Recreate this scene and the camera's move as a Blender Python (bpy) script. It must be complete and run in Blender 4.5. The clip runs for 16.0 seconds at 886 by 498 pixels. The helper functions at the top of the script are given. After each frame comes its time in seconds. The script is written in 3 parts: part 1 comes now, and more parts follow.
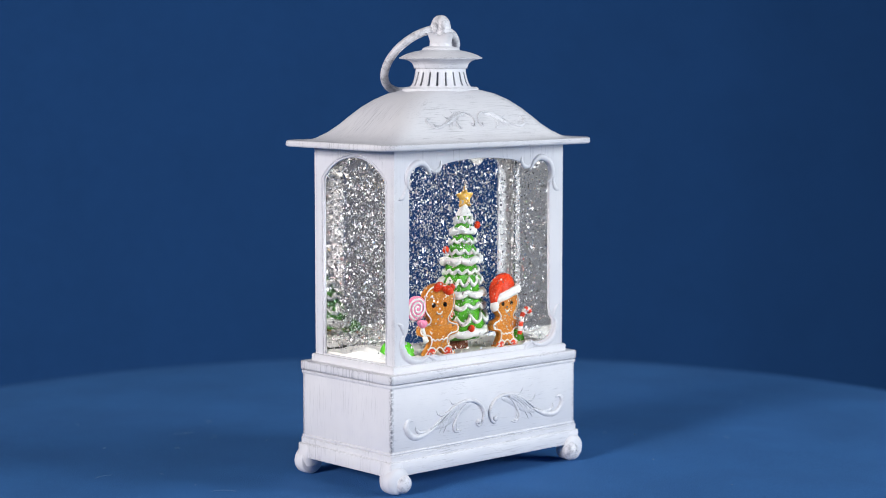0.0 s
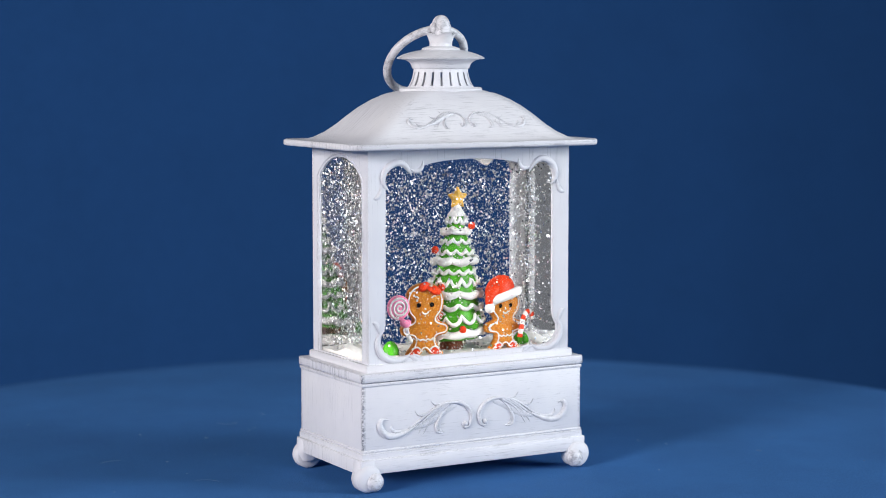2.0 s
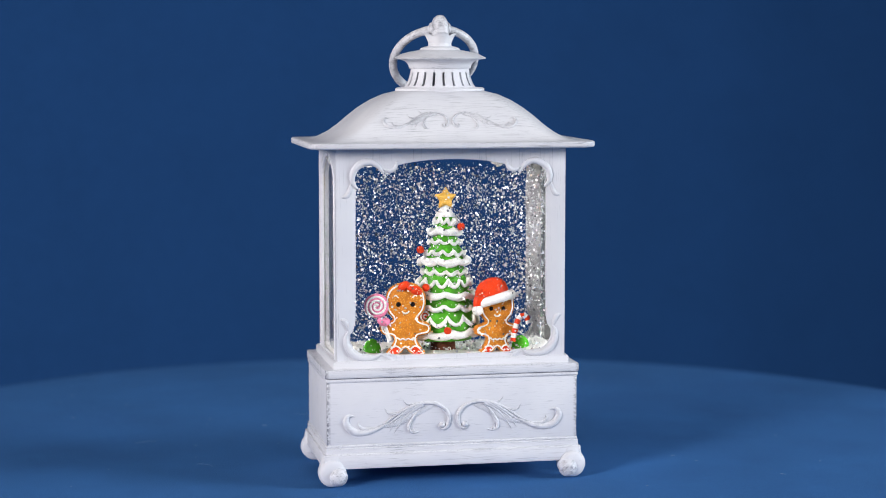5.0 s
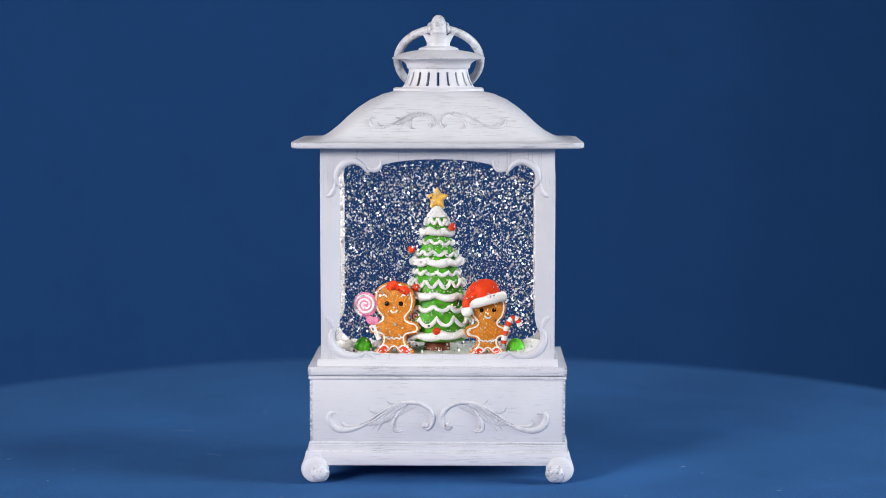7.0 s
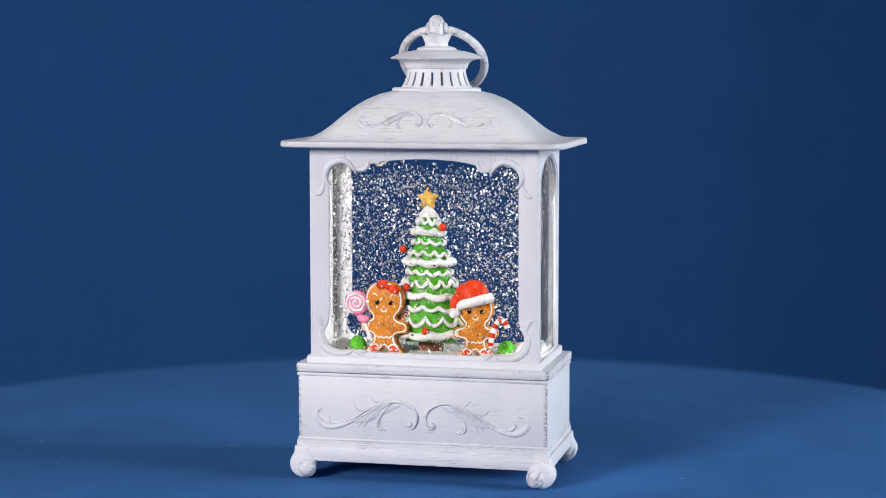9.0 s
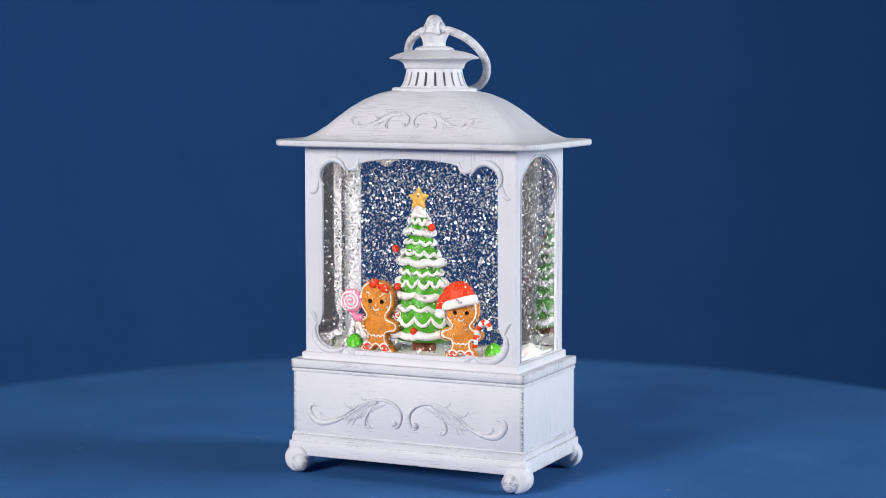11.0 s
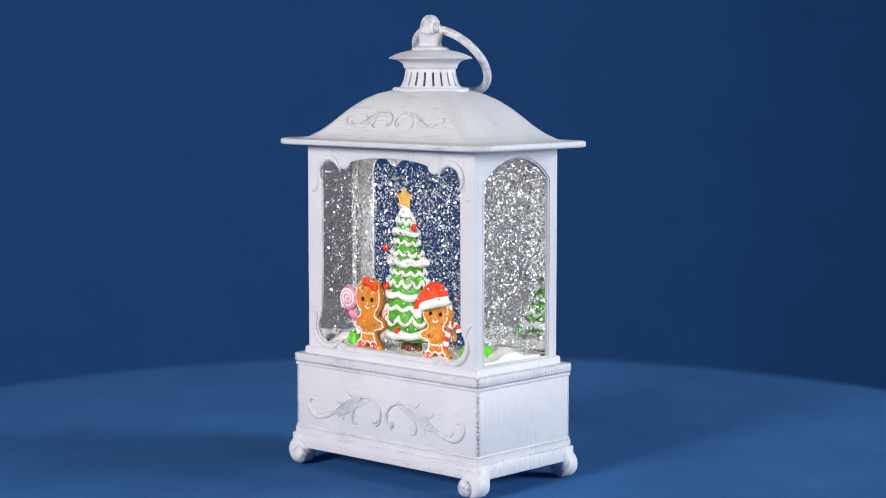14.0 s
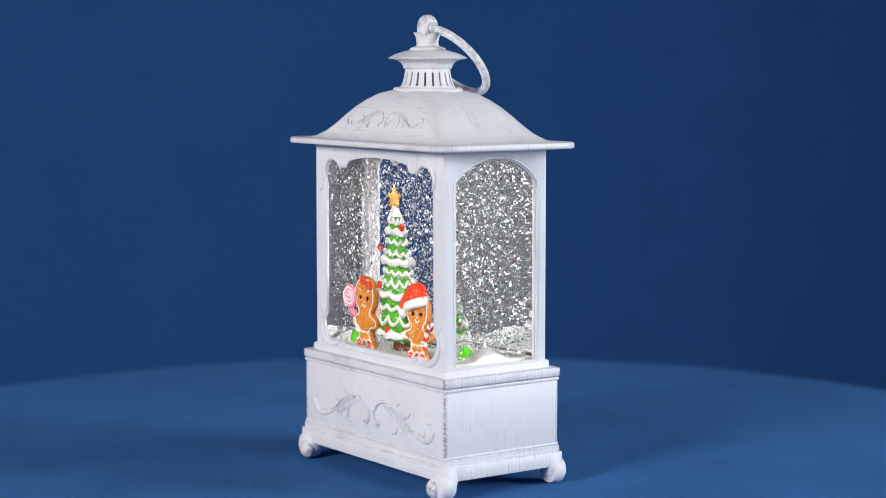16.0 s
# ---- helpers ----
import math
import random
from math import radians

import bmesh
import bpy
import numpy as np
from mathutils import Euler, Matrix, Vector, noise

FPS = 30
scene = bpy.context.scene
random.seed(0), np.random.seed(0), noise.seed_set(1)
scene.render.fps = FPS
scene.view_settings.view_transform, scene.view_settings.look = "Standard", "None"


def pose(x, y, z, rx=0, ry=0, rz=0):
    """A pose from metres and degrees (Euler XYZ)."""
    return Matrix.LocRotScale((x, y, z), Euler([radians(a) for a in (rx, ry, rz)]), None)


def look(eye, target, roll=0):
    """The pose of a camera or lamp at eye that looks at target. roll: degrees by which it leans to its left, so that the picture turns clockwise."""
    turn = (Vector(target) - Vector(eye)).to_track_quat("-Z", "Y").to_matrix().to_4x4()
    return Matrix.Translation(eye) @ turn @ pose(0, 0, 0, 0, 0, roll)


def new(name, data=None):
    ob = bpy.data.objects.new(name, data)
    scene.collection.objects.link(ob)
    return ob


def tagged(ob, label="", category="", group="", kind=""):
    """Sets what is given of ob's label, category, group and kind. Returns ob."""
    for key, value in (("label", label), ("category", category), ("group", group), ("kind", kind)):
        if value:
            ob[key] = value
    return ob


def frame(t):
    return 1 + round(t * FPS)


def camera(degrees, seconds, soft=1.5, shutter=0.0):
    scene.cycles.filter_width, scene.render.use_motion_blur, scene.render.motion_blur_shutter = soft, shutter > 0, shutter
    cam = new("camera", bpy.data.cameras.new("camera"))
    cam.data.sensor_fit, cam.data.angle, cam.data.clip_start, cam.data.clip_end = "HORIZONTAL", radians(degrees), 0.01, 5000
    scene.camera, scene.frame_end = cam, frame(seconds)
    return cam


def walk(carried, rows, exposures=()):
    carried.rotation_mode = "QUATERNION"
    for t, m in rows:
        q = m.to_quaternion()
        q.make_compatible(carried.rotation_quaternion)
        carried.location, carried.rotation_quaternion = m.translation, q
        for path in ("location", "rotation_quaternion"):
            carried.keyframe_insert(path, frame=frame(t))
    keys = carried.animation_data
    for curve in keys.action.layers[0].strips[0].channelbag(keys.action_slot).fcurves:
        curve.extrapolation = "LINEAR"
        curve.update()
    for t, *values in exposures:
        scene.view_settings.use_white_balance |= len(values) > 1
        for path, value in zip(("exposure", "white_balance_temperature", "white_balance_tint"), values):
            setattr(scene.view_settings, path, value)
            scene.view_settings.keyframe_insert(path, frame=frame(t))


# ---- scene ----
# ---- the camera stands still; the turntable carries the lantern ----
cam = camera(26.04, 16.0, soft=0.85)
EYE = (0.0, -1.1359, 0.2448)
PITCH, YAW = -0.09922, -0.00808
AIM = (-math.sin(YAW) * math.cos(PITCH), EYE[1] + math.cos(YAW) * math.cos(PITCH), EYE[2] + math.sin(PITCH))
STAND = look(EYE, AIM, 0.0)
walk(cam, [(0.0, STAND), (16.0, STAND)], exposures=[(0.0, 0.0), (16.0, 0.0)])
cam.data.dof.use_dof = True
cam.data.dof.focus_distance = 1.11
cam.data.dof.aperture_fstop = 5.6


def turn_at(t):
    """Turn of the table at t seconds, in degrees."""
    return math.degrees(0.71845 - 0.105873 * t + 0.000191 * (t - 8) ** 2)


# ---- light: two softboxes of a studio, one faint overhead fill added ----
world = bpy.data.worlds.new("studio_world")
scene.world = world
world.use_nodes = True
world.node_tree.nodes["Background"].inputs[0].default_value = (0.5, 0.55, 0.65, 1)
world.node_tree.nodes["Background"].inputs[1].default_value = 0.05


def softbox(name, eye, target, wide, high, power, colour, spread):
    data = bpy.data.lights.new(name, "AREA")
    data.shape, data.size, data.size_y, data.energy, data.color = "RECTANGLE", wide, high, power, colour
    data.spread = radians(spread)
    ob = new(name, data)
    ob.matrix_world = look(eye, target)
    return ob


softbox("softbox_key", (-1.22, -1.42, 0.67), (0, 0, 0.10), 0.50, 0.50, 20.8, (1.0, 0.955, 0.95), 140)
softbox("softbox_fill", (1.91, -0.42, 0.60), (0, 0, 0.10), 0.80, 0.80, 17.2, (0.90, 0.955, 1.0), 116)
softbox("top_fill", (0.0, -0.2, 1.9), (0, 0.0, 0), 1.0, 1.0, 1.0, (0.95, 0.97, 1.0), 120)

# ---- materials ----


def material(name, base=(0.8, 0.8, 0.8), rough=0.5, metal=0.0):
    m = bpy.data.materials.new(name)
    m.use_nodes = True
    b = m.node_tree.nodes["Principled BSDF"]
    b.inputs["Base Color"].default_value = (*base, 1)
    b.inputs["Roughness"].default_value = rough
    b.inputs["Metallic"].default_value = metal
    return m, m.node_tree, b


def node(tree, kind, **values):
    n = tree.nodes.new(kind)
    for k, v in values.items():
        n.inputs[k.replace("_", " ")].default_value = v
    return n


def noise_at(tree, coord, size, detail=3.0, stretch=(1, 1, 1), roughness=0.55):
    mapping = tree.nodes.new("ShaderNodeMapping")
    mapping.inputs["Scale"].default_value = stretch
    tree.links.new(coord, mapping.inputs["Vector"])
    n = node(tree, "ShaderNodeTexNoise", Scale=1.0 / size, Detail=detail, Roughness=roughness)
    tree.links.new(mapping.outputs["Vector"], n.inputs["Vector"])
    return n.outputs["Fac"]


def span(tree, fac, lo, hi, a=0.0, b=1.0):
    n = node(tree, "ShaderNodeMapRange")
    n.inputs[1].default_value, n.inputs[2].default_value = lo, hi
    n.inputs[3].default_value, n.inputs[4].default_value = a, b
    tree.links.new(fac, n.inputs[0])
    return n.outputs[0]


def calc(tree, op, a, b):
    n = tree.nodes.new("ShaderNodeMath")
    n.operation = op
    for i, v in enumerate((a, b)):
        if isinstance(v, (int, float)):
            n.inputs[i].default_value = v
        else:
            tree.links.new(v, n.inputs[i])
    return n.outputs[0]


def blend(tree, fac, a, b):
    n = tree.nodes.new("ShaderNodeMix")
    n.data_type = "RGBA"
    if isinstance(fac, (int, float)):
        n.inputs[0].default_value = fac
    else:
        tree.links.new(fac, n.inputs[0])
    for i, v in ((6, a), (7, b)):
        if isinstance(v, tuple):
            n.inputs[i].default_value = (*v, 1)
        else:
            tree.links.new(v, n.inputs[i])
    return n.outputs[2]


def relief(tree, bsdf, height, strength, distance):
    n = node(tree, "ShaderNodeBump", Strength=strength, Distance=distance)
    tree.links.new(height, n.inputs["Height"])
    tree.links.new(n.outputs["Normal"], bsdf.inputs["Normal"])


def coords(tree, which="Object"):
    return tree.nodes.new("ShaderNodeTexCoord").outputs[which]


def brushed_paint(name, wear, upright_sides, posts=False, rubbed=0.55, corner=None, amount=0.46, mottle=0.0):
    """White paint, dry-brushed over with silver grey that stays in streaks and on edges."""
    m, t, b = material(name, (0.8, 0.8, 0.82), 0.52)
    c = coords(t)
    along = noise_at(t, c, 0.00045, 4, (0.034, 1.0, 1.0), 0.72)
    if posts:
        streak = noise_at(t, c, 0.00055, 4, (1.0, 1.0, 0.024), 0.7)
    elif upright_sides:
        down = noise_at(t, c, 0.00055, 4, (0.03, 1.0, 0.03), 0.7)
        sep = t.nodes.new("ShaderNodeSeparateXYZ")
        t.links.new(coords(t, "Normal"), sep.inputs[0])
        side = span(t, calc(t, "ABSOLUTE", sep.outputs[0], 0.0), 0.42, 0.62)
        streak = calc(t, "ADD", calc(t, "MULTIPLY", down, side), calc(t, "MULTIPLY", along, calc(t, "SUBTRACT", 1.0, side)))
    else:
        streak = along
    patch = noise_at(t, c, 0.022, 3)
    mask = span(t, streak, 0.575 - 0.05 * wear, 0.68 - 0.05 * wear)
    mask = calc(t, "MULTIPLY", mask, span(t, patch, 0.40, 0.60, 0.2, 1.0))
    bev = t.nodes.new("ShaderNodeBevel")
    bev.samples = 4
    bev.inputs["Radius"].default_value = 0.0020
    geo = t.nodes.new("ShaderNodeNewGeometry")
    dot = t.nodes.new("ShaderNodeVectorMath")
    dot.operation = "DOT_PRODUCT"
    t.links.new(bev.outputs[0], dot.inputs[0])
    t.links.new(geo.outputs["Normal"], dot.inputs[1])
    edge = span(t, dot.outputs["Value"], 0.985, 0.88)
    edge = calc(t, "MULTIPLY", edge, span(t, calc(t, "ADD", calc(t, "MULTIPLY", noise_at(t, c, 0.0008, 4), 0.6), calc(t, "MULTIPLY", patch, 0.4)), 0.46, 0.60))
    edge = calc(t, "MULTIPLY", edge, rubbed)
    if mottle:
        rubs = span(t, calc(t, "ADD", calc(t, "MULTIPLY", noise_at(t, c, 0.0042, 5, (1, 1, 1), 0.65), 0.7), calc(t, "MULTIPLY", streak, 0.3)), 0.47, 0.60)
        edge = calc(t, "MAXIMUM", edge, calc(t, "MULTIPLY", rubs, mottle))
    if corner:
        place = t.nodes.new("ShaderNodeSeparateXYZ")
        t.links.new(c, place.inputs[0])
        near = [span(t, calc(t, "ABSOLUTE", place.outputs[k], 0.0), corner[k] - 0.0024, corner[k] - 0.0004) for k in (0, 1)]
        rub = calc(t, "MULTIPLY", calc(t, "MULTIPLY", near[0], near[1]), span(t, noise_at(t, c, 0.0009, 4, (0.6, 0.6, 1.0)), 0.40, 0.56))
        edge = calc(t, "MAXIMUM", edge, calc(t, "MULTIPLY", rub, 0.9))
    total = calc(t, "MINIMUM", calc(t, "ADD", calc(t, "MULTIPLY", mask, amount), edge), 1.0)
    tone = blend(t, span(t, noise_at(t, c, 0.03, 4), 0.35, 0.65), (0.695, 0.70, 0.755), (0.745, 0.75, 0.795))
    t.links.new(blend(t, total, tone, (0.21, 0.22, 0.26)), b.inputs["Base Color"])
    t.links.new(calc(t, "MULTIPLY", total, 0.5), b.inputs["Metallic"])
    relief(t, b, streak, 0.12, 0.0004)
    return m


PAINT = brushed_paint("brushed_white_paint", 0.75, True, amount=0.52)
PAINT_BASE = brushed_paint("white_paint_base", 0.2, True, corner=(0.0738, 0.0400))
PAINT_ROOF = brushed_paint("white_paint_roof", 0.9, True, amount=0.46)
PAINT_WORN = brushed_paint("worn_white_paint", 1.0, True, rubbed=0.85, amount=0.62, corner=(0.0747, 0.0410))
PAINT_CARVED = brushed_paint("white_paint_carving", 0.2, False, rubbed=0.6, amount=0.25, mottle=0.22)
PAINT_POST = brushed_paint("white_paint_posts", -0.1, True, posts=True, rubbed=0.3)
PAINT_PLAIN = brushed_paint("white_paint_upper", -0.3, True, rubbed=0.4)
PAINT_RUBBED = brushed_paint("grey_rubbed_paint", 0.8, False, rubbed=0.7, mottle=0.5)
SILVERED = brushed_paint("silver_rubbed_paint", 0.8, False, amount=0.6, mottle=0.6)
# inner faces of the panels, greyer than their painted fronts
INNER_GREY, _, _ = material("grey_panel_inside", (0.46, 0.46, 0.47), 0.45)


def enamel(name, base, rough=0.3, grain=0.08, spot=None):
    """Glossy hand-painted resin with slightly uneven colour."""
    m, t, b = material(name, base, rough)
    b.inputs["Specular IOR Level"].default_value = 0.12  # low gloss: it lies in liquid
    c = coords(t)
    dark = tuple(v * (1 - grain * 3) for v in base)
    col = blend(t, span(t, noise_at(t, c, 0.004, 3), 0.3, 0.7), dark, base)
    if spot:
        col = blend(t, span(t, noise_at(t, c, 0.0006, 2), 0.54, 0.66), col, spot)
    t.links.new(col, b.inputs["Base Color"])
    relief(t, b, noise_at(t, c, 0.0012, 3), 0.15, 0.0003)
    return m


GINGER = enamel("sugared_gingerbread", (0.60, 0.20, 0.022), 0.4, 0.12, (0.74, 0.34, 0.055))
ICING = enamel("white_icing", (0.76, 0.755, 0.735), 0.35, 0.03)
TREE_GREEN = enamel("tree_green", (0.095, 0.43, 0.028), 0.32, 0.15)
GUM_GREEN = enamel("gumdrop_green", (0.10, 0.50, 0.03), 0.2, 0.06)
RED = enamel("glossy_red", (0.70, 0.050, 0.012), 0.4, 0.08)
PINK = enamel("candy_pink", (0.80, 0.25, 0.40), 0.3, 0.05)
GOLD = enamel("star_yellow", (0.86, 0.50, 0.10), 0.3, 0.08)
BROWN = enamel("trunk_brown", (0.20, 0.06, 0.03), 0.45, 0.12)
BLACK = enamel("bead_black", (0.012, 0.010, 0.010), 0.15, 0.02)
SNOW = enamel("modelled_snow", (0.82, 0.81, 0.78), 0.5, 0.04)

GLITTER, gt, gb = material("silver_glitter", (0.92, 0.92, 0.93), 0.33, 0.9)
gi = gt.nodes.new("ShaderNodeNewGeometry")
# tones per flake: dark and bright stand in for reflections, tints are its own
ramp = gt.nodes.new("ShaderNodeValToRGB")
ramp.color_ramp.elements[0].color = (0.12, 0.12, 0.14, 1)
ramp.color_ramp.elements[1].color = (0.80, 0.80, 0.82, 1)
for pos, col in ((0.12, (0.18, 0.18, 0.21, 1)), (0.16, (0.60, 0.61, 0.64, 1)), (0.50, (0.78, 0.78, 0.80, 1)), (0.80, (0.92, 0.92, 0.93, 1)), (0.86, (0.55, 0.62, 0.80, 1)), (0.91, (0.84, 0.74, 0.66, 1)), (0.95, (0.80, 0.64, 0.70, 1))):
    e = ramp.color_ramp.elements.new(pos)
    e.color = col
gt.links.new(gi.outputs["Random Per Island"], ramp.inputs[0])
gt.links.new(ramp.outputs[0], gb.inputs["Base Color"])

WATER, wt, wb = material("clear_liquid", (0.985, 0.99, 0.995), 0.0)
wb.inputs["Transmission Weight"].default_value = 1.0
wb.inputs["IOR"].default_value = 1.34

# glow of an added strip that brightens the tank from inside
TANK_GLOW, lt, lb = material("tank_fill_glow", (1, 1, 1), 0.5)
lb.inputs["Emission Color"].default_value = (1.0, 0.93, 0.82, 1)
lb.inputs["Emission Strength"].default_value = 4.8


def fabric(name, base, weave, lo, hi):
    m, t, b = material(name, base, 0.92)
    c = coords(t)
    big = noise_at(t, c, 0.085, 5)
    fine = noise_at(t, c, weave, 2)
    col = blend(t, span(t, big, 0.3, 0.7), tuple(v * lo for v in base), tuple(v * hi for v in base))
    col = blend(t, span(t, fine, 0.42, 0.66, 0.0, 0.45), col, tuple(min(1, v * 1.5 + 0.004) for v in base))
    t.links.new(col, b.inputs["Base Color"])
    b.inputs["Specular IOR Level"].default_value = 0.12
    relief(t, b, fine, 0.5, 0.0006)
    return m


CLOTH = fabric("blue_velvet_cloth", (0.029, 0.114, 0.315), 0.0011, 0.82, 1.14)
velvet = CLOTH.node_tree.nodes["Principled BSDF"]
velvet.inputs["Sheen Weight"].default_value = 0.035
velvet.inputs["Sheen Roughness"].default_value = 0.45
velvet.inputs["Sheen Tint"].default_value = (0.16, 0.42, 0.80, 1)
BACKCLOTH = fabric("blue_backdrop_cloth", (0.0122, 0.0585, 0.187), 0.003, 0.96, 1.04)
WALL, _, _ = material("bounce_wall_white", (0.60, 0.60, 0.62), 0.9)
DARK, _, _ = material("studio_grey", (0.12, 0.12, 0.13), 0.85)
LINT, _, _ = material("pale_lint", (0.26, 0.34, 0.48), 0.8)

# ---- shape helpers; lengths in millimetres until part() links them ----


def part(name, bm, mats, parent, label="", smooth=40, kind=""):
    """Link a bmesh, built in millimetres, as one mesh object under a thing or part."""
    bmesh.ops.scale(bm, vec=(0.001,) * 3, verts=bm.verts)
    me = bpy.data.meshes.new(name)
    if smooth:
        for f in bm.faces:
            f.smooth = True
        for e in bm.edges:
            if len(e.link_faces) == 2 and e.calc_face_angle(0) > radians(smooth):
                e.smooth = False
    bm.to_mesh(me)
    bm.free()
    for m in mats if isinstance(mats, (list, tuple)) else [mats]:
        me.materials.append(m)
    ob = new(name, me)
    ob.parent = parent
    return tagged(ob, label, kind=kind)


def rrect(a, b, r, n=6):
    r = max(min(r, a - 0.01, b - 0.01), 0.01)
    pts = []
    for cx, cy, s in ((a - r, b - r, 0), (r - a, b - r, 90), (r - a, r - b, 180), (a - r, r - b, 270)):
        for i in range(n + 1):
            w = radians(s + 90 * i / n)
            pts.append((cx + r * math.cos(w), cy + r * math.sin(w)))
    return pts


def oval(a, b, n=48):
    return [(a * math.cos(2 * math.pi * i / n), b * math.sin(2 * math.pi * i / n)) for i in range(n)]


def loft(bm, rings, closed=True, cap=True, mat=0):
    """Skin over rings of (x, y, z) points, all of one length."""
    vs = [[bm.verts.new(q) for q in r] for r in rings]
    made = []
    n = len(rings[0])
    for r0, r1 in zip(vs, vs[1:]):
        for i in range(n if closed else n - 1):
            j = (i + 1) % n
            made.append(bm.faces.new((r0[i], r0[j], r1[j], r1[i])))
    if cap:
        made.append(bm.faces.new(list(reversed(vs[0]))))
        made.append(bm.faces.new(vs[-1]))
    for f in made:
        f.material_index = mat
    return made


def stack(bm, levels, ring, cap=True, mat=0):
    """Skin over level outlines: ring(level) gives the outline, level[0] the height."""
    return loft(bm, [[(x, y, lv[0]) for x, y in ring(lv)] for lv in levels], True, cap, mat)


def block(bm, a, b, z0, z1, edge=0.7, r=1.0, mat=0):
    """Upright slab with softened edges."""
    lv = [(z0, a - edge, b - edge), (z0 + edge * 0.3, a - edge * 0.3, b - edge * 0.3), (z0 + edge, a, b),
          (z1 - edge, a, b), (z1 - edge * 0.3, a - edge * 0.3, b - edge * 0.3), (z1, a - edge, b - edge)]
    return stack(bm, lv, lambda q: rrect(q[1], q[2], r, 4), True, mat)


def spline(pts, k=6, closed=False):
    """Points of a smooth curve through pts."""
    p = [Vector(q) for q in pts]
    n = len(p)
    out = []
    for i in range(n if closed else n - 1):
        if closed:
            a, b, c, d = p[i - 1], p[i], p[(i + 1) % n], p[(i + 2) % n]
        else:
            a, b, c, d = p[max(i - 1, 0)], p[i], p[i + 1], p[min(i + 2, n - 1)]
        for j in range(k):
            s = j / k
            out.append(0.5 * ((2 * b) + (c - a) * s + (2 * a - 5 * b + 4 * c - d) * s * s + (3 * b - a - 3 * c + d) * s ** 3))
    if not closed:
        out.append(p[-1])
    return out


def tube(bm, pts, radius, n=8, closed=False, flat=1.0, axis=(0, -1, 0), mat=0, mats=None):
    """Sweep a round section along pts; radius is a number or a function of 0..1; flat scales it along axis."""
    ax = Vector(axis)
    m = len(pts)
    rings = []
    for i, q in enumerate(pts):
        a = pts[(i - 1) % m] if closed else pts[max(i - 1, 0)]
        b = pts[(i + 1) % m] if closed else pts[min(i + 1, m - 1)]
        t = (Vector(b) - Vector(a)).normalized()
        s = t.cross(ax)
        if s.length < 1e-4:
            s = t.orthogonal()
        s.normalize()
        u = s.cross(t).normalized()
        r = radius(i / max(m - 1, 1)) if callable(radius) else radius
        rings.append([bm.verts.new(Vector(q) + r * (math.cos(w) * s + math.sin(w) * u * flat)) for w in [2 * math.pi * k / n for k in range(n)]])
    made = []
    for i in range(m if closed else m - 1):
        r0, r1 = rings[i], rings[(i + 1) % m]
        for k in range(n):
            f = bm.faces.new((r0[k], r0[(k + 1) % n], r1[(k + 1) % n], r1[k]))
            f.material_index = mats[i % len(mats)] if mats else mat
            made.append(f)
    if not closed:
        for r in (list(reversed(rings[0])), rings[-1]):
            f = bm.faces.new(r)
            f.material_index = mat
    return made


def ball(bm, c, r, scale=(1, 1, 1), mat=0, seg=12, tilt=0.0):
    m = Matrix.Translation(c) @ Matrix.Rotation(tilt, 4, "Y") @ Matrix.Diagonal((r * scale[0], r * scale[1], r * scale[2], 1))
    res = bmesh.ops.create_uvsphere(bm, u_segments=seg, v_segments=max(6, seg * 2 // 3), radius=1, matrix=m)
    for f in {f for v in res["verts"] for f in v.link_faces}:
        f.material_index = mat


def fill(bm, loops, y):
    """Flat face in the plane y between closed loops of (x, z) points; returns its faces and the loops' vertices."""
    rings = []
    edges = []
    for lp in loops:
        vs = [bm.verts.new((x, y, z)) for x, z in lp]
        rings.append(vs)
        edges += [bm.edges.new((vs[i], vs[(i + 1) % len(vs)])) for i in range(len(vs))]
    res = bmesh.ops.triangle_fill(bm, edges=edges, use_beauty=True)
    return [g for g in res["geom"] if isinstance(g, bmesh.types.BMFace)], rings


def inset(lp, d):
    """A closed counter-clockwise outline moved inwards by d."""
    n = len(lp)
    out = []
    for i in range(n):
        a, b = Vector(lp[i - 1]), Vector(lp[(i + 1) % n])
        t = (b - a).normalized()
        out.append((lp[i][0] - t.y * d, lp[i][1] + t.x * d))
    return out


def plate(bm, outer, hole, y_front, y_back, soft=0.6):
    """Framed panel: an outline with an opening through it, its opening edge softened."""
    wide = inset(hole, -soft)
    fill(bm, [outer, wide], y_front)
    for f in fill(bm, [outer, hole], y_back)[0]:
        f.material_index = 1
    step = 1 if y_back > y_front else -1
    loft(bm, [[(x, y_front, z) for x, z in wide], [(x, y_front + step * soft * 0.3, z) for x, z in inset(hole, -soft * 0.3)],
              [(x, y_front + step * soft, z) for x, z in hole], [(x, y_back, z) for x, z in hole]], True, False)
    loft(bm, [[(x, y_front, z) for x, z in outer], [(x, y_back, z) for x, z in outer]], True, False)
    bmesh.ops.remove_doubles(bm, verts=bm.verts, dist=0.001)
    bmesh.ops.recalc_face_normals(bm, faces=bm.faces)


# ---- the studio ----


def slab_mesh(name, lo, hi, mat):
    bm = bmesh.new()
    bmesh.ops.create_cube(bm, size=1.0)
    for v in bm.verts:
        v.co = [(lo[i] + hi[i]) / 2 + v.co[i] * (hi[i] - lo[i]) for i in range(3)]
    me = bpy.data.meshes.new(name)
    bm.to_mesh(me)
    bm.free()
    me.materials.append(mat)
    return tagged(new(name, me), kind="structure")


